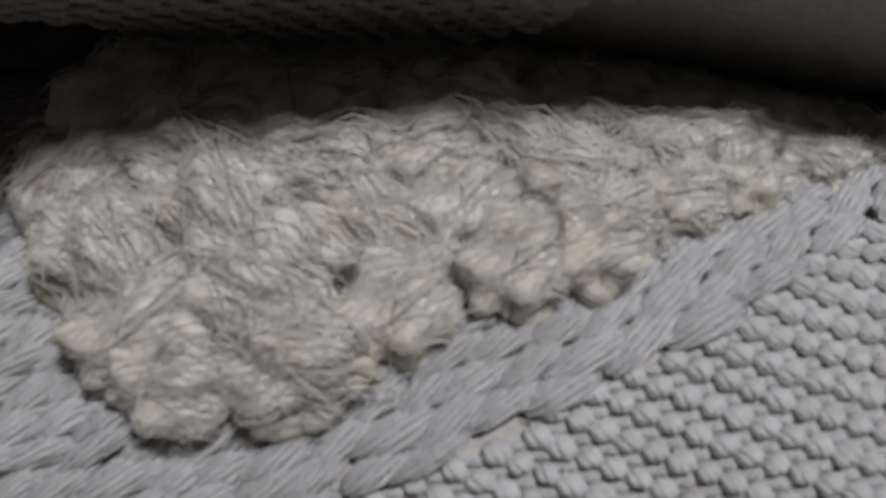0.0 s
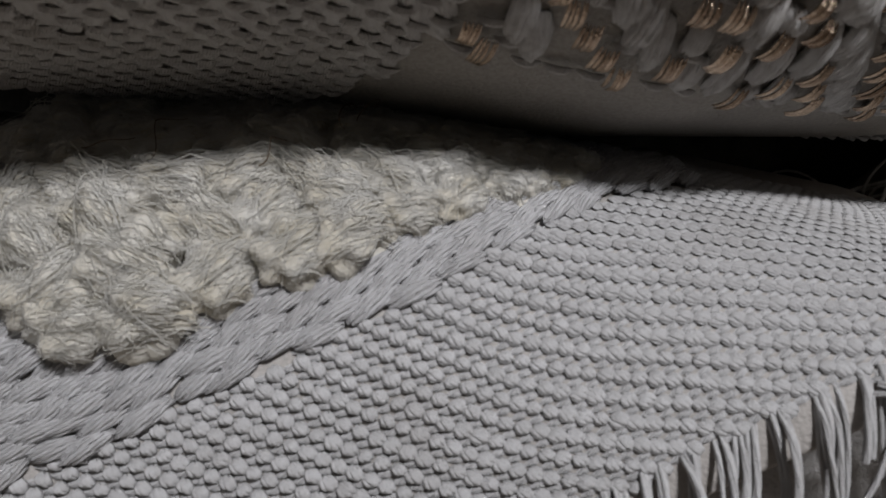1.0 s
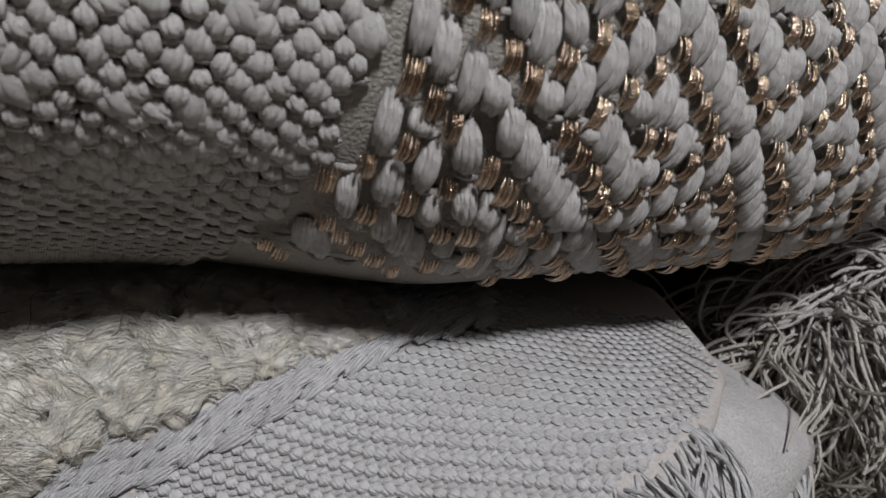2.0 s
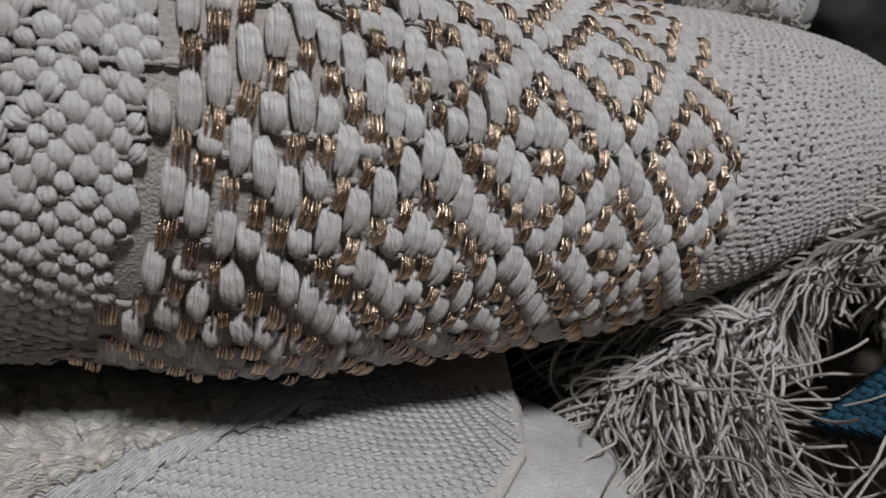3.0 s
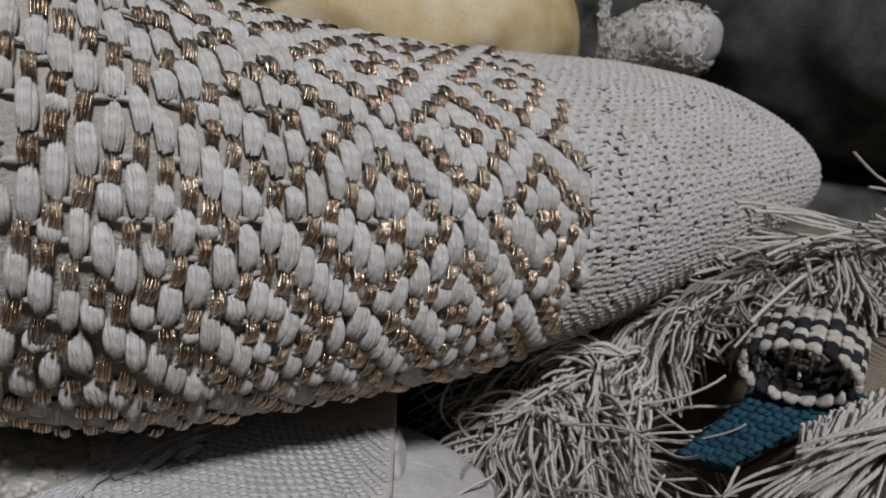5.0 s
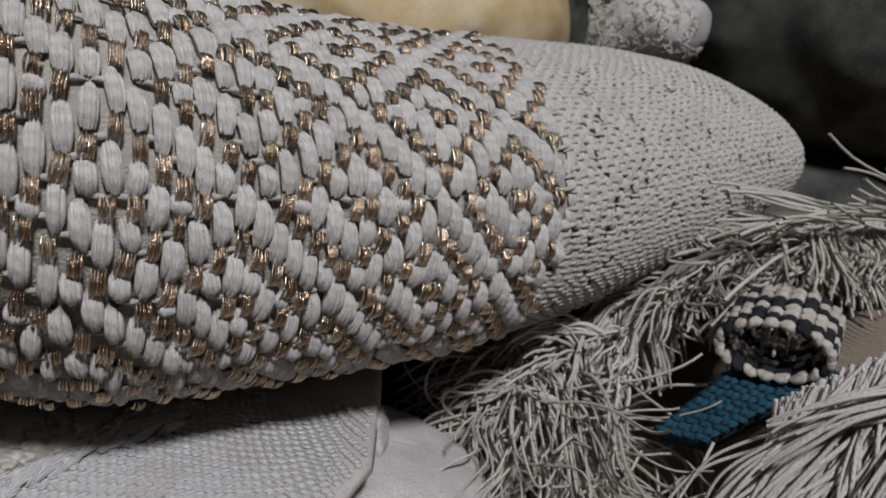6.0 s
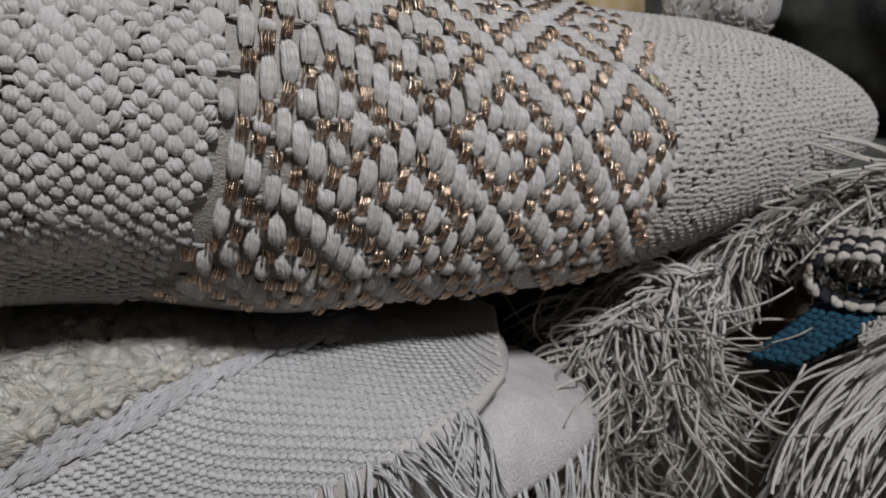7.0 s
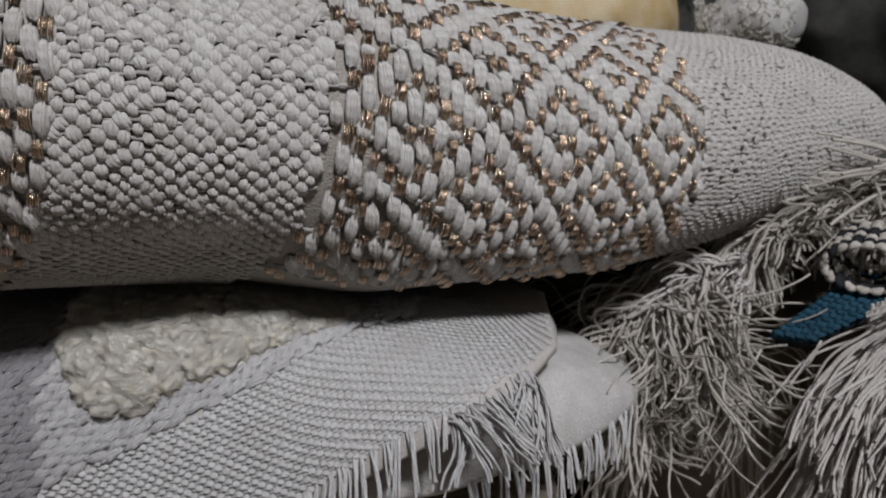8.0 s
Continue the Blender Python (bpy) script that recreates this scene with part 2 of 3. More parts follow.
def tube(points, radius, sides=5, taper=0.6):
    p = np.asarray(points)
    d = np.gradient(p, axis=0)
    d /= np.linalg.norm(d, axis=1)[:, None] + 1e-12
    ref = np.array([0.31, 0.87, 0.38])
    a = np.cross(d, ref)
    a /= np.linalg.norm(a, axis=1)[:, None] + 1e-12
    b = np.cross(d, a)
    n = len(p)
    run = np.concatenate([[0], np.cumsum(np.linalg.norm(np.diff(p, axis=0), axis=1))])
    r = radius * np.linspace(1, taper, n)
    verts, uv, faces = [], [], []
    for j in range(sides + 1):
        t = 2 * math.pi * j / sides
        verts.append(p + (a * math.cos(t) + b * math.sin(t)) * r[:, None])
        uv.append(np.stack([np.full(n, j / sides), run / (6 * radius)], 1))
    verts, uv = np.stack(verts, 1).reshape(-1, 3), np.stack(uv, 1).reshape(-1, 2)
    w = sides + 1
    faces = [(i * w + j, i * w + j + 1, (i + 1) * w + j + 1, (i + 1) * w + j) for i in range(n - 1) for j in range(sides)]
    return verts, faces, uv.tolist()


def lay(name, kinds, places, material, parent, singles, near, rest):
    """Lays pieces: those nearest to a spot of the plan as parts of their own, the others joined into one."""
    places = sorted(places, key=lambda k: float(np.sum((k[1][:3, 3] - near) ** 2)))
    shared = []
    for v, f, t in kinds:
        ob = mesh(name, v, f, material, None, t)
        shared.append(ob.data)
        bpy.data.objects.remove(ob)
    for kind, m in places[:singles]:
        ob = child(name, shared[kind], parent)
        ob.matrix_basis = Matrix(m.tolist())
    if places[singles:]:
        parts = []
        for kind, m in places[singles:]:
            v, f, t = kinds[kind]
            parts.append((v @ m[:3, :3].T + m[:3, 3], f, t))
        v, f, t = joined(parts)
        tagged(mesh(rest, v, f, material, parent, t), kind="stuff")


def shingled(m, lean):
    """Tips a piece, so that its far end rises over the next."""
    m = m.copy()
    x = m[:3, 0] - m[:3, 2] * lean
    m[:3, 0] = x / np.linalg.norm(x)
    m[:3, 2] = np.cross(m[:3, 0], m[:3, 1])
    return m


def scaled(m, s, sy=None, sz=None):
    m = m.copy()
    m[:3, 0] *= s
    m[:3, 1] *= sy if sy else s
    m[:3, 2] *= sz if sz else s
    return m


# ---- shop room and shelf ----
room = [("floor", -2.2, 2.2, -2.4, 2.0, -0.80, -0.75, wood), ("wall_north", -2.2, 2.2, 2.0, 2.1, -0.75, 1.78, paint), ("wall_south", -2.2, 2.2, -2.5, -2.4, -0.75, 1.78, paint),
        ("wall_east", 2.2, 2.3, -2.5, 2.1, -0.75, 1.78, paint), ("wall_west", -2.3, -2.2, -2.5, 2.1, -0.75, 1.78, paint), ("ceiling", -2.3, 2.3, -2.5, 2.1, 1.78, 1.84, paint)]
for name, *at, material in room:
    tagged(box(name, *at, material), {"floor": "dark wooden shop floor", "ceiling": "plain painted shop ceiling"}.get(name, "plain painted shop wall"), name.split("_")[0], kind="structure")
shelf = thing("display_table", "dark wooden display table under the stacked textiles", "table", (0.05, 0.2, -0.75))
box("table_top", -0.75, 0.95, 0.0, 0.8, -0.04, 0.0, wood, shelf, 0.006)
for x in (-0.68, 0.88):
    for y in (0.06, 0.74):
        box("leg", x - 0.03, x + 0.03, y - 0.03, y + 0.03, -0.75, -0.04, wood, shelf, 0.004)
glow = Nodes("lamp_glass")
glow.b.inputs["Emission Color"].default_value, glow.b.inputs["Emission Strength"].default_value = (1, 0.96, 0.92, 1), 6.0
fitting = thing("ceiling_light", "round white ceiling light, switched on", "lamp", (LAMP[0], LAMP[1], 1.78))
bm = bmesh.new()
bmesh.ops.create_cone(bm, cap_ends=True, segments=40, radius1=0.13, radius2=0.15, depth=0.05, matrix=Matrix.Translation((LAMP[0], LAMP[1], 1.755)))
data = bpy.data.meshes.new("diffuser")
bm.to_mesh(data)
bm.free()
data.materials.append(glow.m)
child("diffuser", data, fitting)

# ---- the diamond-patterned cushion ----
nose_top = curve((-0.26, -0.2, -0.10, -0.01, 0.034, 0.1, 0.13, 0.16, 0.195, 0.2175, 0.2424, 0.3, 0.35, 0.375, 0.387, 0.394), (0.11, 0.085, 0.058, 0.036, 0.024, 0.0115, 0.0135, 0.0145, 0.0175, 0.0195, 0.0225, 0.035, 0.046, 0.054, 0.064, 0.088), 0.005)
zc_top = curve((-0.26, -0.1, 0.1, 0.15, 0.2, 0.25, 0.3, 0.394), (0.297, 0.302, 0.2805, 0.271, 0.263, 0.260, 0.260, 0.260), 0.012)
high_up = curve((-0.26, -0.2, -0.01, 0.1, 0.15, 0.2, 0.25, 0.3, 0.34, 0.37, 0.386, 0.394), (0.02, 0.046, 0.06, 0.058, 0.049, 0.049, 0.050, 0.047, 0.041, 0.030, 0.017, 0.004), 0.005)
high_down = curve((-0.26, -0.2, -0.1, 0.0, 0.06, 0.1, 0.15, 0.2, 0.25, 0.3, 0.34, 0.37, 0.386, 0.394), (0.03, 0.055, 0.068, 0.0645, 0.064, 0.065, 0.058, 0.052, 0.046, 0.039, 0.031, 0.023, 0.014, 0.004), 0.005)
# deep: unseen rear stretched on the left to keep lamplight off the stack behind
top_pad = Pad(29, -0.26, 0.394, 260, nose_top, 0.118, zc_top, high_up, high_down, 2.3, curve((-0.26, 0.055, 0.1, 0.394), (1.65, 1.65, 3.6, 3.6), 0.01), deep=curve((-0.26, 0.0, 0.1, 0.394), (2.0, 2.0, 1.0, 1.0), 0.02))


def ring_of(i, j):
    """Steps from the nearest diamond's middle, in stitches."""
    best = 99
    for a, b in ((0, 0), (6, 6)):
        x, y = (i - a + 6) % 12 - 6, (j - b + 6) % 12 - 6
        best = min(best, abs(x) + abs(y))
    return best


def on_cloth(i, j):
    """Where the stitch in column i, row j lies on the cushion: the cloth is pulled askew and tighter towards its end."""
    a, b = i / 12, j / 12
    c = min(a, 2.6)
    return 0.0964 + 0.0533 * c - 0.0017 * c * abs(c) + 0.008 * b, -0.0037 + 0.0032 * max(a, -0.6) + 0.044 * b


def diamond_cushion():
    rnd = random.Random(4)
    pad = top_pad
    top = thing("patterned_cushion", "cream woven cotton cushion with copper diamond pattern, on the shaggy cushion", "cushion", (0.12, 0.17, 0.22))
    pad.skin("cover", backing, top)
    near = np.array((0.125, 0.085, 0.27))
    PV = 0.044 / 12
    white_kinds = [bundle((0.0048, 0.0076, 0.0102)[n], 0.0045, 0.0042 + 0.0003 * n, 5, 10 * n + k, 6, 0.8) for n in range(3) for k in range(5)]
    gold_kinds = [lurex_stitch(0.0056, 0.0028, k) for k in range(6)]
    bead_kinds = [bundle(0.0049, 0.0037, 0.0030, 3, k, 5) for k in range(6)]
    warp_kinds = [stitch(0.0046, 0.0013, 0.0013, 5, 5, 0.6, 0.0002, k) for k in range(3)]
    whites, golds, beads, warps = [], [], [], []

    def wavy(i, j):
        u, v = on_cloth(i, j)
        return u + 0.0009 * noise.noise((i * 0.16, j * 0.25, 7.0)), v + 0.0009 * noise.noise((i * 0.22, j * 0.2, 1.0))

    def is_gold(i, j):
        r = ring_of(i, j)
        return r == 4 or r == 0 or (r == 1 and ring_of(i - 1, j) == 0)

    def lowness(v):
        return float(np.interp(v, (-0.064, -0.042), (0.3, 1.0)))

    columns = [i for i in range(-52, 30) if i >= -5 or i < -21]
    for i in columns:
        end = 1.6 * noise.noise((i * 0.7, 3.0, 0.0))
        if i == 29 or i == -5:
            spare = 0.45
        else:
            spare = 0.0
        j = -16
        while j < 22:
            if is_gold(i, j):
                u, v = wavy(i, j)
                lo, hi = pad.reach(u)
                if lo + 0.02 < v < hi - 0.006 and v > -0.064 + 0.0015 * end and rnd.random() > spare:
                    m = pad.spot(u + rnd.uniform(-0.0003, 0.0003), v, math.pi / 2 - 0.06 + rnd.uniform(-0.14, 0.14), 0.0024)
                    golds.append((rnd.randrange(6), scaled(m, rnd.uniform(0.85, 1.12), rnd.uniform(0.85, 1.1), max(0.75, lowness(v)))))
                j += 1
                continue
            run = next(k for k in range(1, 12) if is_gold(i, j + k))
            n = run if run <= 3 else 2 if run == 4 or (i + run) % 2 else 3
            u, v = wavy(i, j + (n - 1) / 2)
            lo, hi = pad.reach(u)
            if lo + 0.02 < v < hi - 0.006 and v > -0.062 + 0.0015 * end and rnd.random() > spare:
                slope = -0.06 + rnd.uniform(-0.12, 0.12)
                m = shingled(pad.spot(u + rnd.uniform(-0.0003, 0.0003), v, math.pi / 2 + slope, 0.0007), 0.10)
                whites.append(((n - 1) * 5 + rnd.randrange(5), scaled(m, rnd.uniform(0.93, 1.08), rnd.uniform(0.88, 1.1), lowness(v) * rnd.uniform(0.85, 1.12))))
            if rnd.random() < 0.8:
                u, v = wavy(i + 0.5, j - 0.5)
                if lo + 0.02 < v < hi - 0.006:
                    m = pad.spot(u, v, rnd.uniform(-0.15, 0.15), 0.0011)
                    warps.append((rnd.randrange(3), m))
            j += n
    pu, pv = 0.00262, 0.00232
    left, right = on_cloth(-5.2, 0)[0], on_cloth(29.4, 0)[0]
    far_band = on_cloth(-21.6, 0)[0]
    for i in range(-75, 120):
        u = 0.101 + i * pu
        fine = u > 0.2
        for j in range(-48, 52):
            v = j * pv + 0.0016 * noise.noise((u * 45, j * 0.12, 3.0)) + 0.0011 * noise.noise((u * 170, j * 0.5, 5.0))
            askew = 0.008 * v / 0.044
            if u - askew < far_band or left <= u - askew <= right or u < -0.1 or u > 0.388:
                continue
            lo, hi = pad.reach(u)
            if not lo + 0.01 < v < hi - 0.003:
                continue
            uu = u + 0.0016 * noise.noise((u * 45, j * 0.12, 9.0)) + 0.0010 * noise.noise((u * 170, j * 0.5, 11.0))
            slub = 1.5 if rnd.random() < 0.012 else rnd.uniform(0.74, 1.16)
            if (i + j) % 2 == 0:
                if fine and rnd.random() < 0.05:
                    continue
                m = pad.spot(uu, v, math.pi / 2 + rnd.gauss(-0.1, 0.3), 0.0003 if fine else 0.0006)
                if m is not None:
                    beads.append((rnd.randrange(6), scaled(m, (1.05 if fine else 0.98) * slub, slub * (1.1 if fine else 1.0), (0.55 if fine else 1.0) * float(np.interp(v, (-0.055, -0.03), (0.25, 1.0))))))
            else:
                m = pad.spot(uu, v, rnd.uniform(-0.15, 0.15), 0.0007)
                if m is not None:
                    warps.append((rnd.randrange(3), m))
    lay("metallic_stitch", gold_kinds, golds, lurex, top, 280, near, "metallic_weave")
    lay("yarn_stitch", white_kinds, whites, cream, top, 300, near, "raised_weave")
    lay("weave_knot", bead_kinds, beads, cream, top, 300, np.array((0.03, 0.045, 0.28)), "knotted_weave")
    lay("warp_thread", warp_kinds, warps, warp, top, 0, near, "warp_layer")


diamond_cushion()

# ---- the white shaggy cushion under it ----
zc_low = curve((-0.25, -0.02, 0.039, 0.0914, 0.118), (0.145, 0.150, 0.160, 0.188, 0.199), 0.008)
low_top = curve((-0.25, 0.02, 0.07, 0.118), (0.217, 0.216, 0.2095, 0.200), 0.008)
low_pad = Pad(-2, -0.25, 0.121, 190, curve((-0.25, 0.088, 0.102, 0.111, 0.117, 0.121), (0.064, 0.0635, 0.070, 0.080, 0.092, 0.108), 0.003), 0.14, zc_low,
              lambda s: low_top(s) - zc_low(s), curve((-0.25, -0.05, 0.0, 0.118), (0.05, 0.03, 0.008, 0.006), 0.01), 4.0, 3.0)


def height_of(p):
    return p[2] + max(0.0, p[1] - 0.085) * 0.55


def tuft(seed):
    """A lock of combed wool: a lumpy core and many fibres that curl over it."""
    rnd = random.Random(seed)
    core, parts = [], []
    n, m = 30, 40
    grain = rnd.uniform(-0.5, 0.5)
    turned = Matrix.Rotation(-grain, 3, "Z")
    for i in range(n):
        a = math.pi * i / (n - 1)
        for j in range(m):
            b = 2 * math.pi * j / m
            d = Vector((math.sin(a) * math.cos(b), math.sin(a) * math.sin(b), math.cos(a)))
            r = 1 + 0.40 * noise.noise(d * 1.9 + Vector((seed * 7.1, 0, 0)))
            e = turned @ d
            r += 0.09 * noise.noise(Vector((e.x * 2.0, e.y * 7.0, e.z * 3.0 + seed * 3.3))) + 0.04 * noise.noise(Vector((e.x * 5.0, e.y * 18.0, e.z * 7.0 + seed)))
            core.append((d.x * 0.0066 * r, d.y * 0.0056 * r, 0.0030 + d.z * 0.0050 * r))
    faces = [(i * m + j, (i + 1) * m + j, (i + 1) * m + (j + 1) % m, i * m + (j + 1) % m) for i in range(n - 1) for j in range(m)]
    for k in range(210):
        b = rnd.uniform(0, 2 * math.pi)
        side = Vector((math.cos(b), math.sin(b), 0))
        across = Vector((math.cos(grain + rnd.gauss(0, 0.45)), math.sin(grain + rnd.gauss(0, 0.45)), 0))
        off = rnd.uniform(-0.9, 0.9)
        lean = Vector((-across.y, across.x, 0)) * off
        out = rnd.uniform(0.98, 1.07) if rnd.random() < 0.9 else rnd.uniform(1.05, 1.35)
        t0, t1 = rnd.uniform(-0.2, 0.8), rnd.uniform(1.5, 3.3)
        pts = []
        for i in range(8):
            t = t0 + (t1 - t0) * i / 7
            d = across * (math.cos(t) * math.sqrt(1 - off * off)) + lean + Vector((0, 0, math.sin(t) * math.sqrt(1 - off * off)))
            d = d.normalized()
            r = (1 + 0.40 * noise.noise(d * 1.9 + Vector((seed * 7.1, 0, 0)))) * out
            wig = Vector(noise.noise_vector(Vector((k * 3.7, t * 1.6, seed)))) * 0.0009
            pts.append((d.x * 0.0066 * r + wig.x, d.y * 0.0056 * r + wig.y, 0.0030 + d.z * 0.0050 * r + wig.z))
        parts.append(tube(pts, rnd.uniform(0.00004, 0.00011), 3, 0.4))
    return (np.array(core), faces), joined(parts)


def shaggy_cushion():
    rnd = random.Random(11)
    pad = low_pad
    low = thing("shaggy_cushion", "white woven cotton cushion with wool tufts, braids and fringe", "cushion", (0.0, 0.15, 0.15))
    pad.skin("cover", white_backing, low)
    near = np.array((0.03, 0.075, 0.19))
    # plain weave and braids follow the cloth, which lies askew
    skew = radians(5)
    pu, pv = 0.00195, 0.00180
    lay_of = radians(14)
    bead_kinds = [bundle(0.00235, 0.0024, 0.0023, 3, k, 5) for k in range(6)]
    warp_kinds = [stitch(0.0029, 0.0012, 0.0009, 5, 4, 0.3, 0, k) for k in range(3)]
    braid_kinds = [bundle(0.0088, 0.0033, 0.0026, 4, k) for k in range(5)]
    beads, warps, braids, lilacs = [], [], [], []

    def zone(p):
        h = height_of(p)
        if p[0] < -0.047:
            return "lilac"
        if h > 0.195 + 0.31 * p[0] and p[0] > max(-0.0236 - 1.4 * (h - 0.188), -0.041) and p[0] < 0.053 - 0.4 * max(0, p[1] - 0.10):
            return "tuft"
        if h > 0.186 + 0.45 * p[0] and p[0] < 0.075:
            return "braid"
        return "plain"

    for i in range(-90, 130):
        for j in range(-70, 90):
            a, b = i * pu, j * pv
            u, v = a * math.cos(lay_of) - b * math.sin(lay_of), a * math.sin(lay_of) + b * math.cos(lay_of) + 0.02
            if not -0.05 < u < 0.1195:
                continue
            lo, hi = pad.reach(u)
            if not max(lo, float(np.interp(u, (0.015, 0.036, 0.06), (-0.012, 0.002, 0.0065)))) < v < min(hi - 0.004, 0.14):
                continue
            p = pad.at(u, v)
            if zone(p) != "plain":
                continue
            jx = rnd.uniform(-0.00015, 0.00015)
            flat = float(np.interp(u, (0.02, 0.07), (0.75, 0.36)))
            if (i + j) % 2 == 0:
                m = pad.spot(u + jx, v, math.pi / 2 + lay_of + rnd.uniform(-0.25, 0.25), 0.0002)
                if m is not None:
                    s = rnd.uniform(0.88, 1.12)
                    beads.append((rnd.randrange(6), scaled(m, s, s, flat)))
            else:
                m = pad.spot(u + jx, v, skew + rnd.uniform(-0.1, 0.1), 0.0001)
                if m is not None:
                    warps.append((rnd.randrange(3), scaled(m, 1, 1, flat)))
    for j in range(-40, 60):
        for i in range(-40, 40):
            a, b = i * 0.0052 + (j % 2) * 0.0026, j * 0.0029
            u, v = a * math.cos(skew) - b * math.sin(skew), a * math.sin(skew) + b * math.cos(skew) + 0.02
            if not -0.24 < u < 0.112:
                continue
            lo, hi = pad.reach(u)
            if not max(lo, -0.02) < v < min(hi - 0.01, 0.15):
                continue
            where = zone(pad.at(u, v))
            if where == "plain":
                continue
            m = pad.spot(u + rnd.uniform(-0.0006, 0.0006), v + rnd.uniform(-0.0003, 0.0003), skew + 0.16 + rnd.uniform(-0.16, 0.16), 0.0005)
            if m is None:
                continue
            place = (rnd.randrange(5), scaled(m, rnd.uniform(0.9, 1.1), rnd.uniform(0.9, 1.15)))
            if where == "lilac":
                lilacs.append(place)
            else:
                braids.append(place)
    lay("weave_knot", bead_kinds, beads, white, low, 300, np.array((0.02, 0.07, 0.185)), "knotted_weave")
    lay("warp_thread", warp_kinds, warps, white, low, 0, near, "warp_layer")
    lay("braid_stitch", braid_kinds, braids, white_braid, low, 300, np.array((0.0, 0.075, 0.195)), "braiding")
    lay("lilac_braid_stitch", braid_kinds, lilacs, lilac_braid, low, 120, np.array((-0.05, 0.08, 0.19)), "lilac_braiding")
    # tufts in slanting rows, smaller towards the point of the field
    made = [tuft(k + 1) for k in range(5)]
    cores = [mesh("tuft", v, f, wool_core) for (v, f), _ in made]
    hairs = [mesh("fleece", v, f, wool, None, t) for _, (v, f, t) in made]
    steps = np.linspace(0.0, 0.15, 151)
    for row in range(10):
        u = -0.046 + (row % 2) * 0.0055
        while u < 0.056:
            size = float(np.interp(u, (-0.03, 0.0, 0.025, 0.045), (1.08, 1.0, 0.74, 0.52)))
            rise = [height_of(pad.at(u, k)) for k in steps]
            vv = float(np.interp(0.1995 + 0.31 * u + row * 0.0064 * (0.4 + 0.6 * size), rise, steps)) + rnd.uniform(-0.001, 0.001)
            uu = u + rnd.uniform(-0.001, 0.001)
            u += 0.0094 * size
            if vv > 0.14:
                continue
            p = pad.at(uu, vv)
            if zone(p) != "tuft":
                continue
            m = pad.spot(uu, vv, rnd.uniform(-0.8, 0.8), -0.0004)
            if m is None:
                continue
            m = Matrix(scaled(m, size * rnd.uniform(0.92, 1.12)).tolist())
            k = rnd.randrange(5)
            lock = child("wool_tuft", cores[k].data, low)
            lock.matrix_basis = m
            tagged(lock, "cream combed wool tuft")
            hair = new("fleece", hairs[k].data)
            hair.parent = lock
    for ob in cores + hairs:
        bpy.data.objects.remove(ob)
    # loose brown hairs caught in the wool
    for u, v, ang, size in ((-0.018, 0.070, 1.2, 0.012), (-0.026, 0.068, 0.3, 0.008), (0.010, 0.072, 1.6, 0.009), (0.013, 0.074, 1.4, 0.008), (0.0, 0.064, 0.7, 0.007)):
        m = pad.spot(u, v, ang, 0.0098)
        pts = []
        for i in range(12):
            t = i / 11 - 0.5
            q = np.array((t * size, 0.0016 * math.sin(t * 5 + u * 300), 0.0012 * math.cos(t * 6), 1))
            pts.append((m @ q)[:3])
        v_, f_, t_ = tube(pts, 0.00009, 4)
        mesh("loose_hair", v_, f_, brown_hair, low, t_)
    return low


shaggy = shaggy_cushion()


# ---- fringes ----
def tassel(root, way, length, strands, spread, radius, rnd, pull=1.0, curl=0.0015, points=14, fan=0.25):
    """A lock of cords that leaves the root along way, bends to the ground together and frays towards its end."""
    parts = []
    root, way = Vector(root), Vector(way).normalized()
    common = (way + Vector((rnd.gauss(0, fan), rnd.gauss(0, fan), rnd.gauss(0, fan)))).normalized()
    shared, heavy, reach = rnd.uniform(0, 50), pull * rnd.uniform(0.6, 1.4) * 1.6 / points, length * rnd.uniform(0.75, 1.1)
    for k in range(strands):
        d = (common + Vector((rnd.gauss(0, fan), rnd.gauss(0, fan), rnd.gauss(0, fan))) * 0.4).normalized()
        p = root + Vector((rnd.uniform(-1, 1), rnd.uniform(-1, 1), rnd.uniform(-1, 1))) * spread
        step = reach * rnd.uniform(0.8, 1.1) / (points - 1)
        off = rnd.uniform(0, 50)
        pts = []
        for i in range(points):
            pts.append(tuple(p))
            along = i * 7.0 / points
            swirl = Vector(noise.noise_vector(Vector((shared, along * 0.8, shared * 0.3)))) * curl * 0.9 + Vector(noise.noise_vector(Vector((off, along, off * 0.3)))) * curl * 0.3
            d = (d + Vector((0, 0, -heavy)) + swirl).normalized()
            p = p + d * step
        parts.append(tube(pts, radius * rnd.uniform(0.75, 1.2), 5, 0.8))
    return joined(parts)


def fringe_row(parent, material, roots, ways, count, length, strands, spread, radius, seed, label="", name="tassel", **more):
    rnd = random.Random(seed)
    roots, ways = np.array(roots, float), np.array(ways, float)
    f = np.linspace(0, 1, len(roots))
    for k in range(count):
        t = (k + rnd.uniform(0.1, 0.9)) / count
        root = [np.interp(t, f, roots[:, d]) for d in range(3)]
        way = [np.interp(t, f, ways[:, d]) for d in range(3)]
        v, fa, uv = tassel(root, way, length * rnd.uniform(0.8, 1.2), strands, spread, radius, rnd, **more)
        mesh(name, v, fa, material, parent, uv, label)


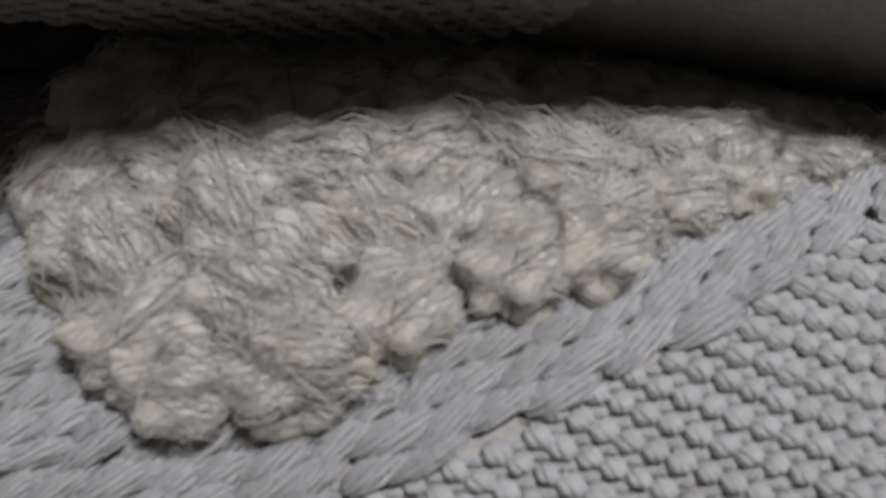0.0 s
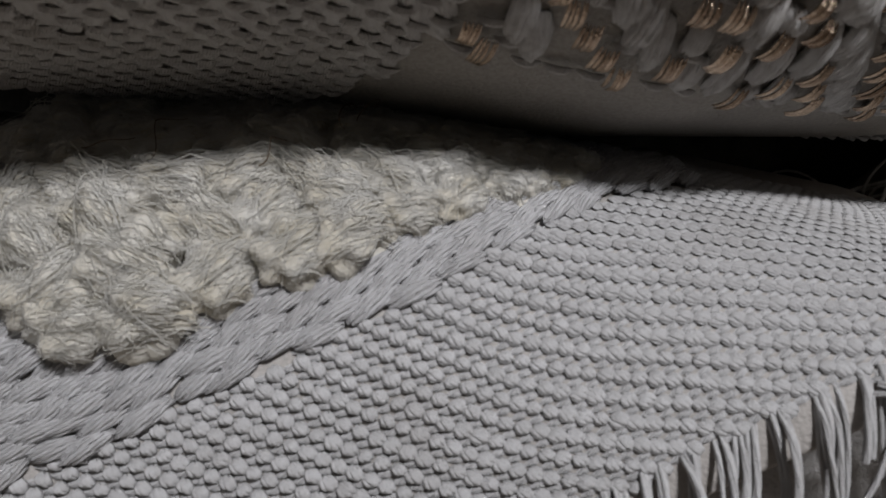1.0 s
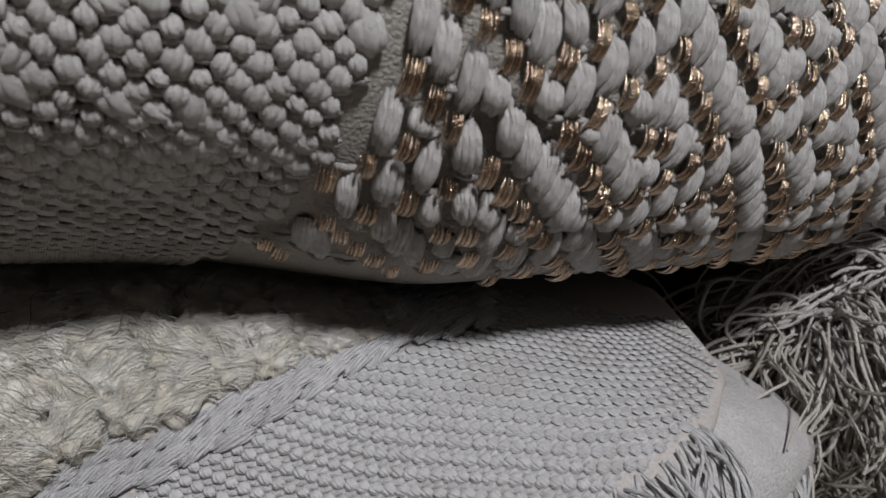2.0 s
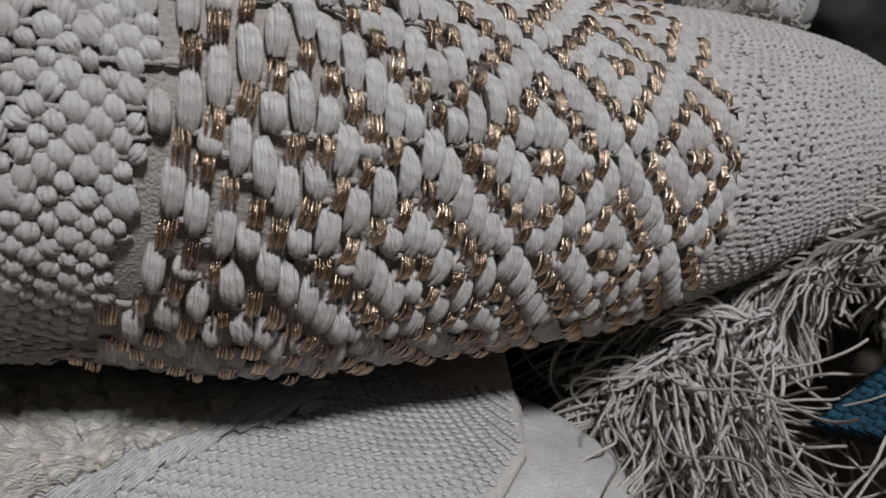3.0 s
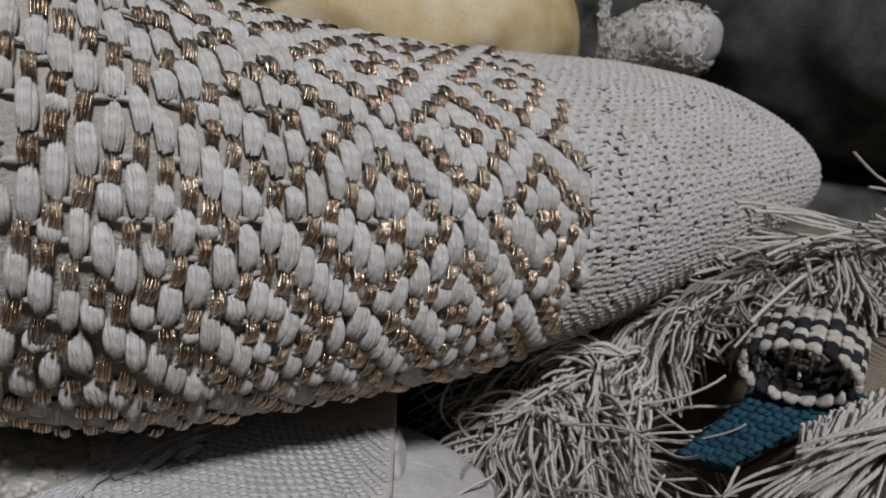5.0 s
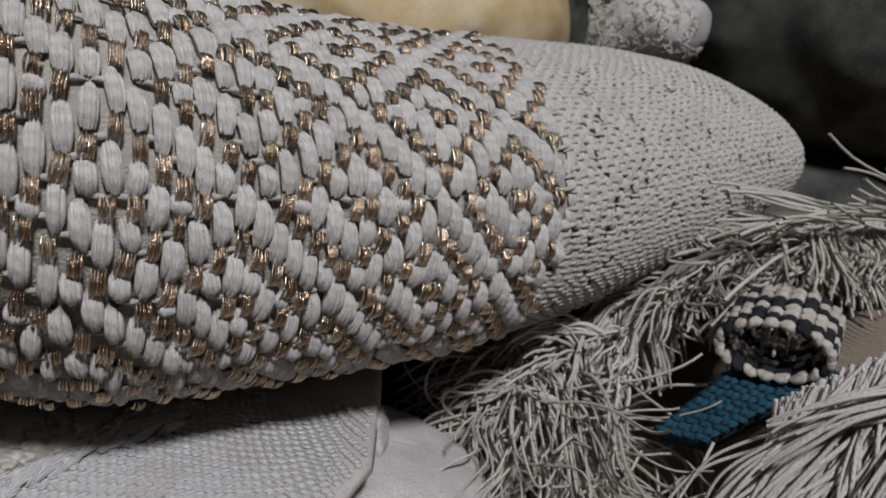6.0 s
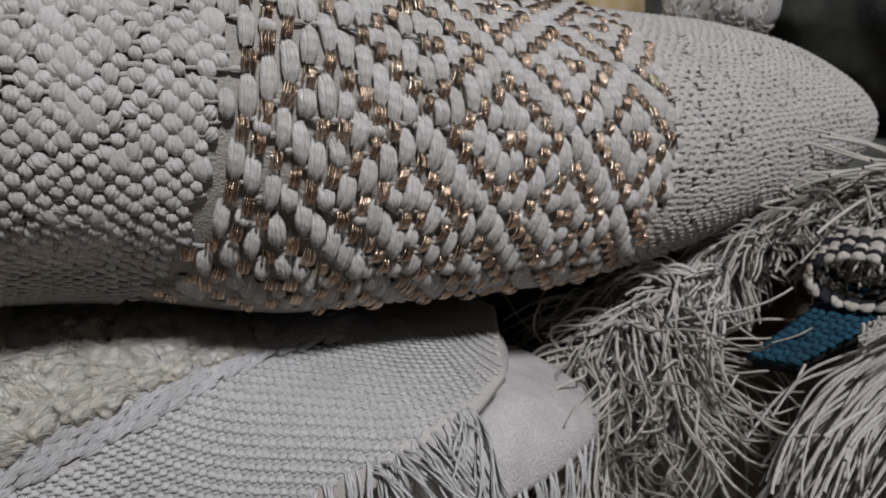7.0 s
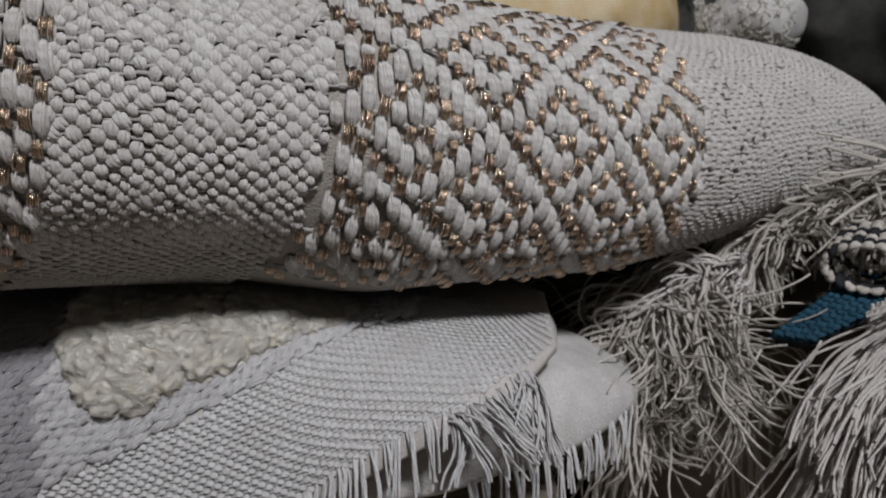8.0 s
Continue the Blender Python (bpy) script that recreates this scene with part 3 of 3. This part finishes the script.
# hanging fringe of the shaggy cushion, short and even, then longer and swept aside
rnd = random.Random(5)
edge = [low_pad.at(s, v) for s, v in zip(np.linspace(0.015, 0.096, 8), (-0.009, -0.003, 0.004, 0.007, 0.0075, 0.0075, 0.007, 0.006))]
fringe_row(shaggy, white, [tuple(p) for p in edge], [(0.15, -0.62, -0.45)] * 8, 34, 0.018, 3, 0.0006, 0.00055, 21, pull=2.0, curl=0.2, fan=0.14, points=10)
edge = [low_pad.at(s, 0.004) for s in (0.082, 0.094, 0.104, 0.110)]
fringe_row(shaggy, white, [tuple(p) for p in edge], [(0.8, -0.45, 0.1), (0.8, -0.4, -0.1), (0.7, -0.4, -0.3), (0.6, -0.4, -0.4)], 12, 0.030, 5, 0.0014, 0.0005, 22, pull=1.1, curl=0.4, fan=0.35)

# ---- the plain white cushion below ----
under_zc = curve((-0.25, 0.05, 0.13, 0.158), (0.140, 0.150, 0.163, 0.17), 0.008)
under_pad = Pad(0, -0.25, 0.158, 120, curve((-0.25, 0.08, 0.12, 0.135, 0.15, 0.158), (0.084, 0.080, 0.090, 0.099, 0.113, 0.126), 0.004), 0.14, under_zc,
                curve((-0.25, 0.0, 0.1, 0.125, 0.14, 0.15, 0.158), (0.012, 0.012, 0.027, 0.0255, 0.0185, 0.0105, 0.004), 0.004), curve((-0.25, 0.158), (0.012, 0.008)), 4.5, 3.0, lumps=0.002)
under = thing("plain_cushion", "plain white cotton cushion with a short fringe, under the shaggy cushion", "cushion", (0.0, 0.15, 0.13))
under_pad.skin("cover", white_cloth, under)
edge = [under_pad.at(s, -0.001) for s in np.linspace(0.09, 0.157, 8)]
fringe_row(under, white, [tuple(p) for p in edge], [(0.1, -0.5, -0.6)] * 8, 24, 0.016, 3, 0.0006, 0.00052, 23, pull=1.6, curl=0.18, fan=0.14, points=9)

bm = bmesh.new()
bmesh.ops.create_icosphere(bm, subdivisions=4, radius=1.0)
for vert in bm.verts:
    k = 1 + 0.22 * noise.noise(vert.co * 1.6) + 0.07 * noise.noise(vert.co * 5.0)
    vert.co = Vector((0.1225 + vert.co.x * 0.0075 * k, 0.140 + vert.co.y * 0.014 * k, 0.1895 + vert.co.z * 0.0085 * k))
data = bpy.data.meshes.new("corner_tab")
bm.to_mesh(data)
bm.free()
data.materials.append(white_cloth)
data.polygons.foreach_set("use_smooth", [True] * len(data.polygons))
child("corner_tab", data, shaggy, "folded white cloth corner")

# ---- folded throws under the stack ----
def folded_throw(label, z0, z1, y0, x0, x1, material, turn):
    ob = thing("folded_throw", label, "throw", ((x0 + x1) / 2, 0.2, z0), "throws in the stack")
    mid, half = (z0 + z1) / 2, (z1 - z0) / 2
    pad = Pad(turn, x0, x1, 60, lambda s: y0, 0.2, lambda s: mid, lambda s: half, lambda s: half, 4, 4, 61, lumps=0.003)
    pad.skin("cloth", material, ob)


folded_throw("beige woven throw folded in the stack", 0.0, 0.068, 0.09, -0.26, 0.14, beige_cloth, 0)
folded_throw("beige woven throw folded in the stack", 0.066, 0.13, 0.085, -0.25, 0.13, beige_cloth, 1)

# ---- fringed throws beside the stack ----
fringed = thing("fringed_throw", "beige cotton throw with long tangled fringe, folded under the cushion end", "throw", (0.28, 0.24, 0.0), "fringed throws")
far_pad = Pad(0, 0.165, 0.46, 80, curve((0.165, 0.19, 0.22, 0.25, 0.46), (0.215, 0.188, 0.182, 0.165, 0.165), 0.006), 0.25, lambda s: 0.12,
              curve((0.165, 0.18, 0.2, 0.225, 0.25, 0.32, 0.46), (0.03, 0.058, 0.075, 0.090, 0.105, 0.112, 0.11), 0.006), lambda s: 0.12, 3.0, 3.0, lumps=0.004)
far_pad.skin("cloth", beige_cloth, fringed)
fringe_row(fringed, fringe_yarn, [(0.164, 0.196, 0.184), (0.19, 0.188, 0.200), (0.215, 0.182, 0.215)],
           [(-0.5, -0.5, -0.1), (-0.6, -0.5, 0.0), (-0.65, -0.5, 0.0)], 90, 0.046, 12, 0.0020, 0.00058, 31, pull=2.4, curl=0.6, fan=0.12, points=22)
fringe_row(fringed, fringe_yarn, [(0.215, 0.182, 0.215), (0.25, 0.172, 0.234), (0.28, 0.168, 0.241), (0.33, 0.18, 0.247)],
           [(-0.75, -0.35, 0.05), (-0.8, -0.35, 0.08), (-0.8, -0.35, 0.05), (-0.85, -0.3, 0.0)], 90, 0.036, 12, 0.0020, 0.00058, 36, pull=1.8, curl=0.55, fan=0.11, points=20)
fringe_row(fringed, fringe_yarn, [(0.162, 0.190, 0.176), (0.175, 0.178, 0.186), (0.196, 0.170, 0.198)], [(-0.2, -0.6, 0.1)] * 3, 60, 0.085, 11, 0.0021, 0.00058, 35, pull=3.4, curl=0.6, fan=0.12, points=26)
fringe_row(fringed, pale_fringe, [(0.170, 0.176, 0.190), (0.19, 0.168, 0.203), (0.215, 0.164, 0.216)],
           [(-0.3, -0.6, 0.1), (-0.2, -0.6, 0.1), (-0.4, -0.6, 0.0)], 30, 0.036, 7, 0.0016, 0.00066, 32, pull=2.4, curl=0.7, fan=0.3, points=20)
# one long cord that loops over and hangs down
cord_points = [(0.158, 0.172, 0.183), (0.166, 0.160, 0.194), (0.175, 0.150, 0.1985), (0.182, 0.145, 0.196), (0.187, 0.143, 0.187), (0.189, 0.142, 0.176), (0.192, 0.142, 0.166)]
for k in range(5):
    rnd = random.Random(70 + k)
    pts = np.array([np.interp(np.linspace(0, 6, 26), range(7), [p[d] for p in cord_points]) for d in range(3)]).T
    pts = pts + np.array([Vector(noise.noise_vector(Vector((k * 5.0, i * 0.3, 0.0)))) * 0.0014 for i in range(26)])
    v, f, t = tube(pts, 0.0007, 6, 0.85)
    mesh("cord", v, f, pale_fringe, fringed, t)
# strands lying along the top of the fold
fringe_row(fringed, fringe_yarn, [(0.30, 0.20, 0.2365), (0.32, 0.19, 0.240), (0.36, 0.18, 0.244)], [(-0.9, -0.25, 0.05)] * 3, 16, 0.09, 8, 0.004, 0.0007, 33, pull=0.15, curl=0.15, fan=0.14)

near_throw = thing("fringed_throw", "pale cotton throw with long straight corded fringe, heaped in front", "throw", (0.3, 0.14, 0.0), "fringed throws")
near_pad = Pad(0, 0.235, 0.46, 60, curve((0.235, 0.25, 0.28, 0.46), (0.14, 0.118, 0.105, 0.105), 0.006), 0.15, lambda s: 0.1,
               curve((0.235, 0.245, 0.26, 0.29, 0.46), (0.07, 0.092, 0.106, 0.118, 0.122), 0.005), lambda s: 0.1, 3.0, 3.0, lumps=0.003)
near_pad.skin("cloth", beige_cloth, near_throw)
fringe_row(near_throw, pale_fringe, [(0.243, 0.112, 0.203), (0.255, 0.108, 0.212), (0.272, 0.101, 0.222), (0.30, 0.096, 0.232)],
           [(-0.42, -0.5, -0.6), (-0.48, -0.5, -0.5), (-0.52, -0.45, -0.35), (-0.55, -0.45, -0.25)], 230, 0.085, 11, 0.0032, 0.00066, 34, pull=1.7, curl=0.24, fan=0.05, points=24)

# ---- blue rug and the rolled runner between the throws ----
def slab(points, thick, rows, cols):
    """A thick strip between four corners."""
    a, b, c, d = (np.array(p) for p in points)
    n = np.cross(b - a, d - a)
    n = n / np.linalg.norm(n)
    return [(lambda f, g: (a * (1 - f) + b * f) * (1 - g) + (d * (1 - f) + c * f) * g)(i / (cols - 1), j / (rows - 1)) for j in range(rows) for i in range(cols)], n


rug = thing("blue_rug", "petrol blue woven rug edge between the fringed throws", "rug", (0.22, 0.14, 0.17))
corners = ((0.212, 0.131, 0.190), (0.224, 0.123, 0.190), (0.264, 0.127, 0.208), (0.247, 0.143, 0.210))
spots, up = slab(corners, 0.004, 15, 20)
places = []
for k, p in enumerate(spots):
    m = np.eye(4)
    x = (spots[1] - spots[0]) / np.linalg.norm(spots[1] - spots[0])
    x = x + np.cross(up, x) * (0.5 if (k // 20) % 2 else -0.5) + up * 0.12
    x = x / np.linalg.norm(x)
    m[:3, 0], m[:3, 1], m[:3, 2], m[:3, 3] = x, np.cross(up, x), up, p + up * 0.0006 * ((k * 7) % 5 - 2)
    places.append((k % 3, m))
lay("rug_stitch", [bundle(0.0042, 0.0022, 0.0022, 3, k) for k in range(3)], places, blue_yarn, rug, 300, np.array((0.22, 0.12, 0.19)), "rug_weave")
verts = [tuple(np.array(p) - up * h) for h in (0.0005, 0.006) for p in corners]
mesh("rug_back", verts, [(0, 1, 2, 3), (7, 6, 5, 4), (0, 4, 5, 1), (1, 5, 6, 2), (2, 6, 7, 3), (3, 7, 4, 0)], black_yarn, rug)

runner = thing("rolled_runner", "small rolled cream and black woven runner with an open end", "runner", (0.25, 0.15, 0.2))
parts_c, parts_k = [], []
for turn in range(22):
    a = radians(-60 + turn * 17)
    for ring in range(7):
        r = 0.0125
        m = np.eye(4)
        axis = np.array((0.55, 0.80, 0.22))
        axis = axis / np.linalg.norm(axis)
        side = np.cross(axis, (0, 0, 1.0))
        side = side / np.linalg.norm(side)
        upw = np.cross(side, axis)
        out = side * math.cos(a) * 1.25 + upw * math.sin(a) * 0.72
        out_n = out / np.linalg.norm(out)
        p = np.array((0.245, 0.127, 0.2165)) + out * r + axis * (ring * 0.0035)
        m[:3, 0], m[:3, 1], m[:3, 2], m[:3, 3] = np.cross(axis, out_n), axis, out_n, p
        (parts_k if ring % 3 == 1 or (ring + turn) % 5 == 2 else parts_c).append((turn % 3, m))
kinds = [stitch(0.0052, 0.0040, 0.003, 6, 5, 0.3, 0, k) for k in range(3)]
lay("runner_stitch", kinds, parts_c, fringe_yarn, runner, 90, np.array((0.245, 0.127, 0.22)), "runner_weave")
lay("black_runner_stitch", kinds, parts_k, black_yarn, runner, 90, np.array((0.245, 0.127, 0.22)), "black_runner_weave")

# ---- textiles stacked behind ----
def heap(name, label, category, material, turn, s0, s1, nose, back, zc, up, down, lumps=0.011):
    ob = thing(name, label, category, (sum((s0, s1)) / 2, back, zc - down), "textiles behind")
    ends = lambda s: max(0.05, 1 - abs((s - (s0 + s1) / 2) / ((s1 - s0) / 2)) ** 3.0) ** 0.5
    pad = Pad(turn, s0, s1, 70, lambda s: back - (back - nose) * ends(s), back, lambda s: zc, lambda s: up * ends(s), lambda s: down * ends(s), 2.4, 2.4, 81, lumps=lumps)
    pad.skin("cover", material, ob)
    return ob, pad


heap("dark_cushion", "dark green-grey cushion lying at the bottom behind", "cushion", dark_cloth, 4, -0.35, 0.72, 0.27, 0.45, 0.07, 0.07, 0.07)
heap("dark_cushion", "dark grey cushion in the stack behind", "cushion", dark_cloth, 2, -0.35, 0.70, 0.28, 0.45, 0.205, 0.07, 0.07)
heap("ochre_cushion", "ochre and cream patterned cushion behind", "cushion", yellow_cloth, 6, 0.02, 0.285, 0.275, 0.42, 0.325, 0.055, 0.055)
heap("grey_cushion", "grey cotton cushion lying over the ochre one", "cushion", grey_cloth, 8, -0.22, 0.262, 0.235, 0.40, 0.376, 0.05, 0.05)
heap("dark_cushion", "dark green-grey printed cushion leaning behind", "cushion", dark_cloth, -30, 0.03, 0.44, 0.415, 0.54, 0.322, 0.085, 0.085)
heap("dark_cushion", "dark green-grey cushion standing at the very back", "cushion", dark_cloth, 0, -0.75, 0.95, 0.50, 0.62, 0.30, 0.30, 0.30)
fluffy, fluffy_pad = heap("fluffy_cushion", "white crumpled pile cushion squeezed between the others", "cushion", white_cloth, -24, 0.075, 0.142, 0.39, 0.45, 0.317, 0.018, 0.024, 0.020)
rnd = random.Random(9)
tufts = []
for k in range(700):
    u = rnd.uniform(0.055, 0.133)
    lo, hi = fluffy_pad.reach(u)
    m = fluffy_pad.spot(u, rnd.uniform(lo * 0.7, hi * 0.8), rnd.uniform(0, 6.28), 0.0)
    if m is None:
        continue
    pts = [(m @ np.array((t * 0.004 * rnd.uniform(0.6, 1.2), 0.0015 * math.sin(t * 4), 0.0022 * math.sin(t * 2.2), 1)))[:3] for t in np.linspace(0, 1, 5)]
    tufts.append(tube(pts, 0.0004, 4))
v, f, t = joined(tufts)
tagged(mesh("fluff", v, f, wool, fluffy, t), kind="stuff")
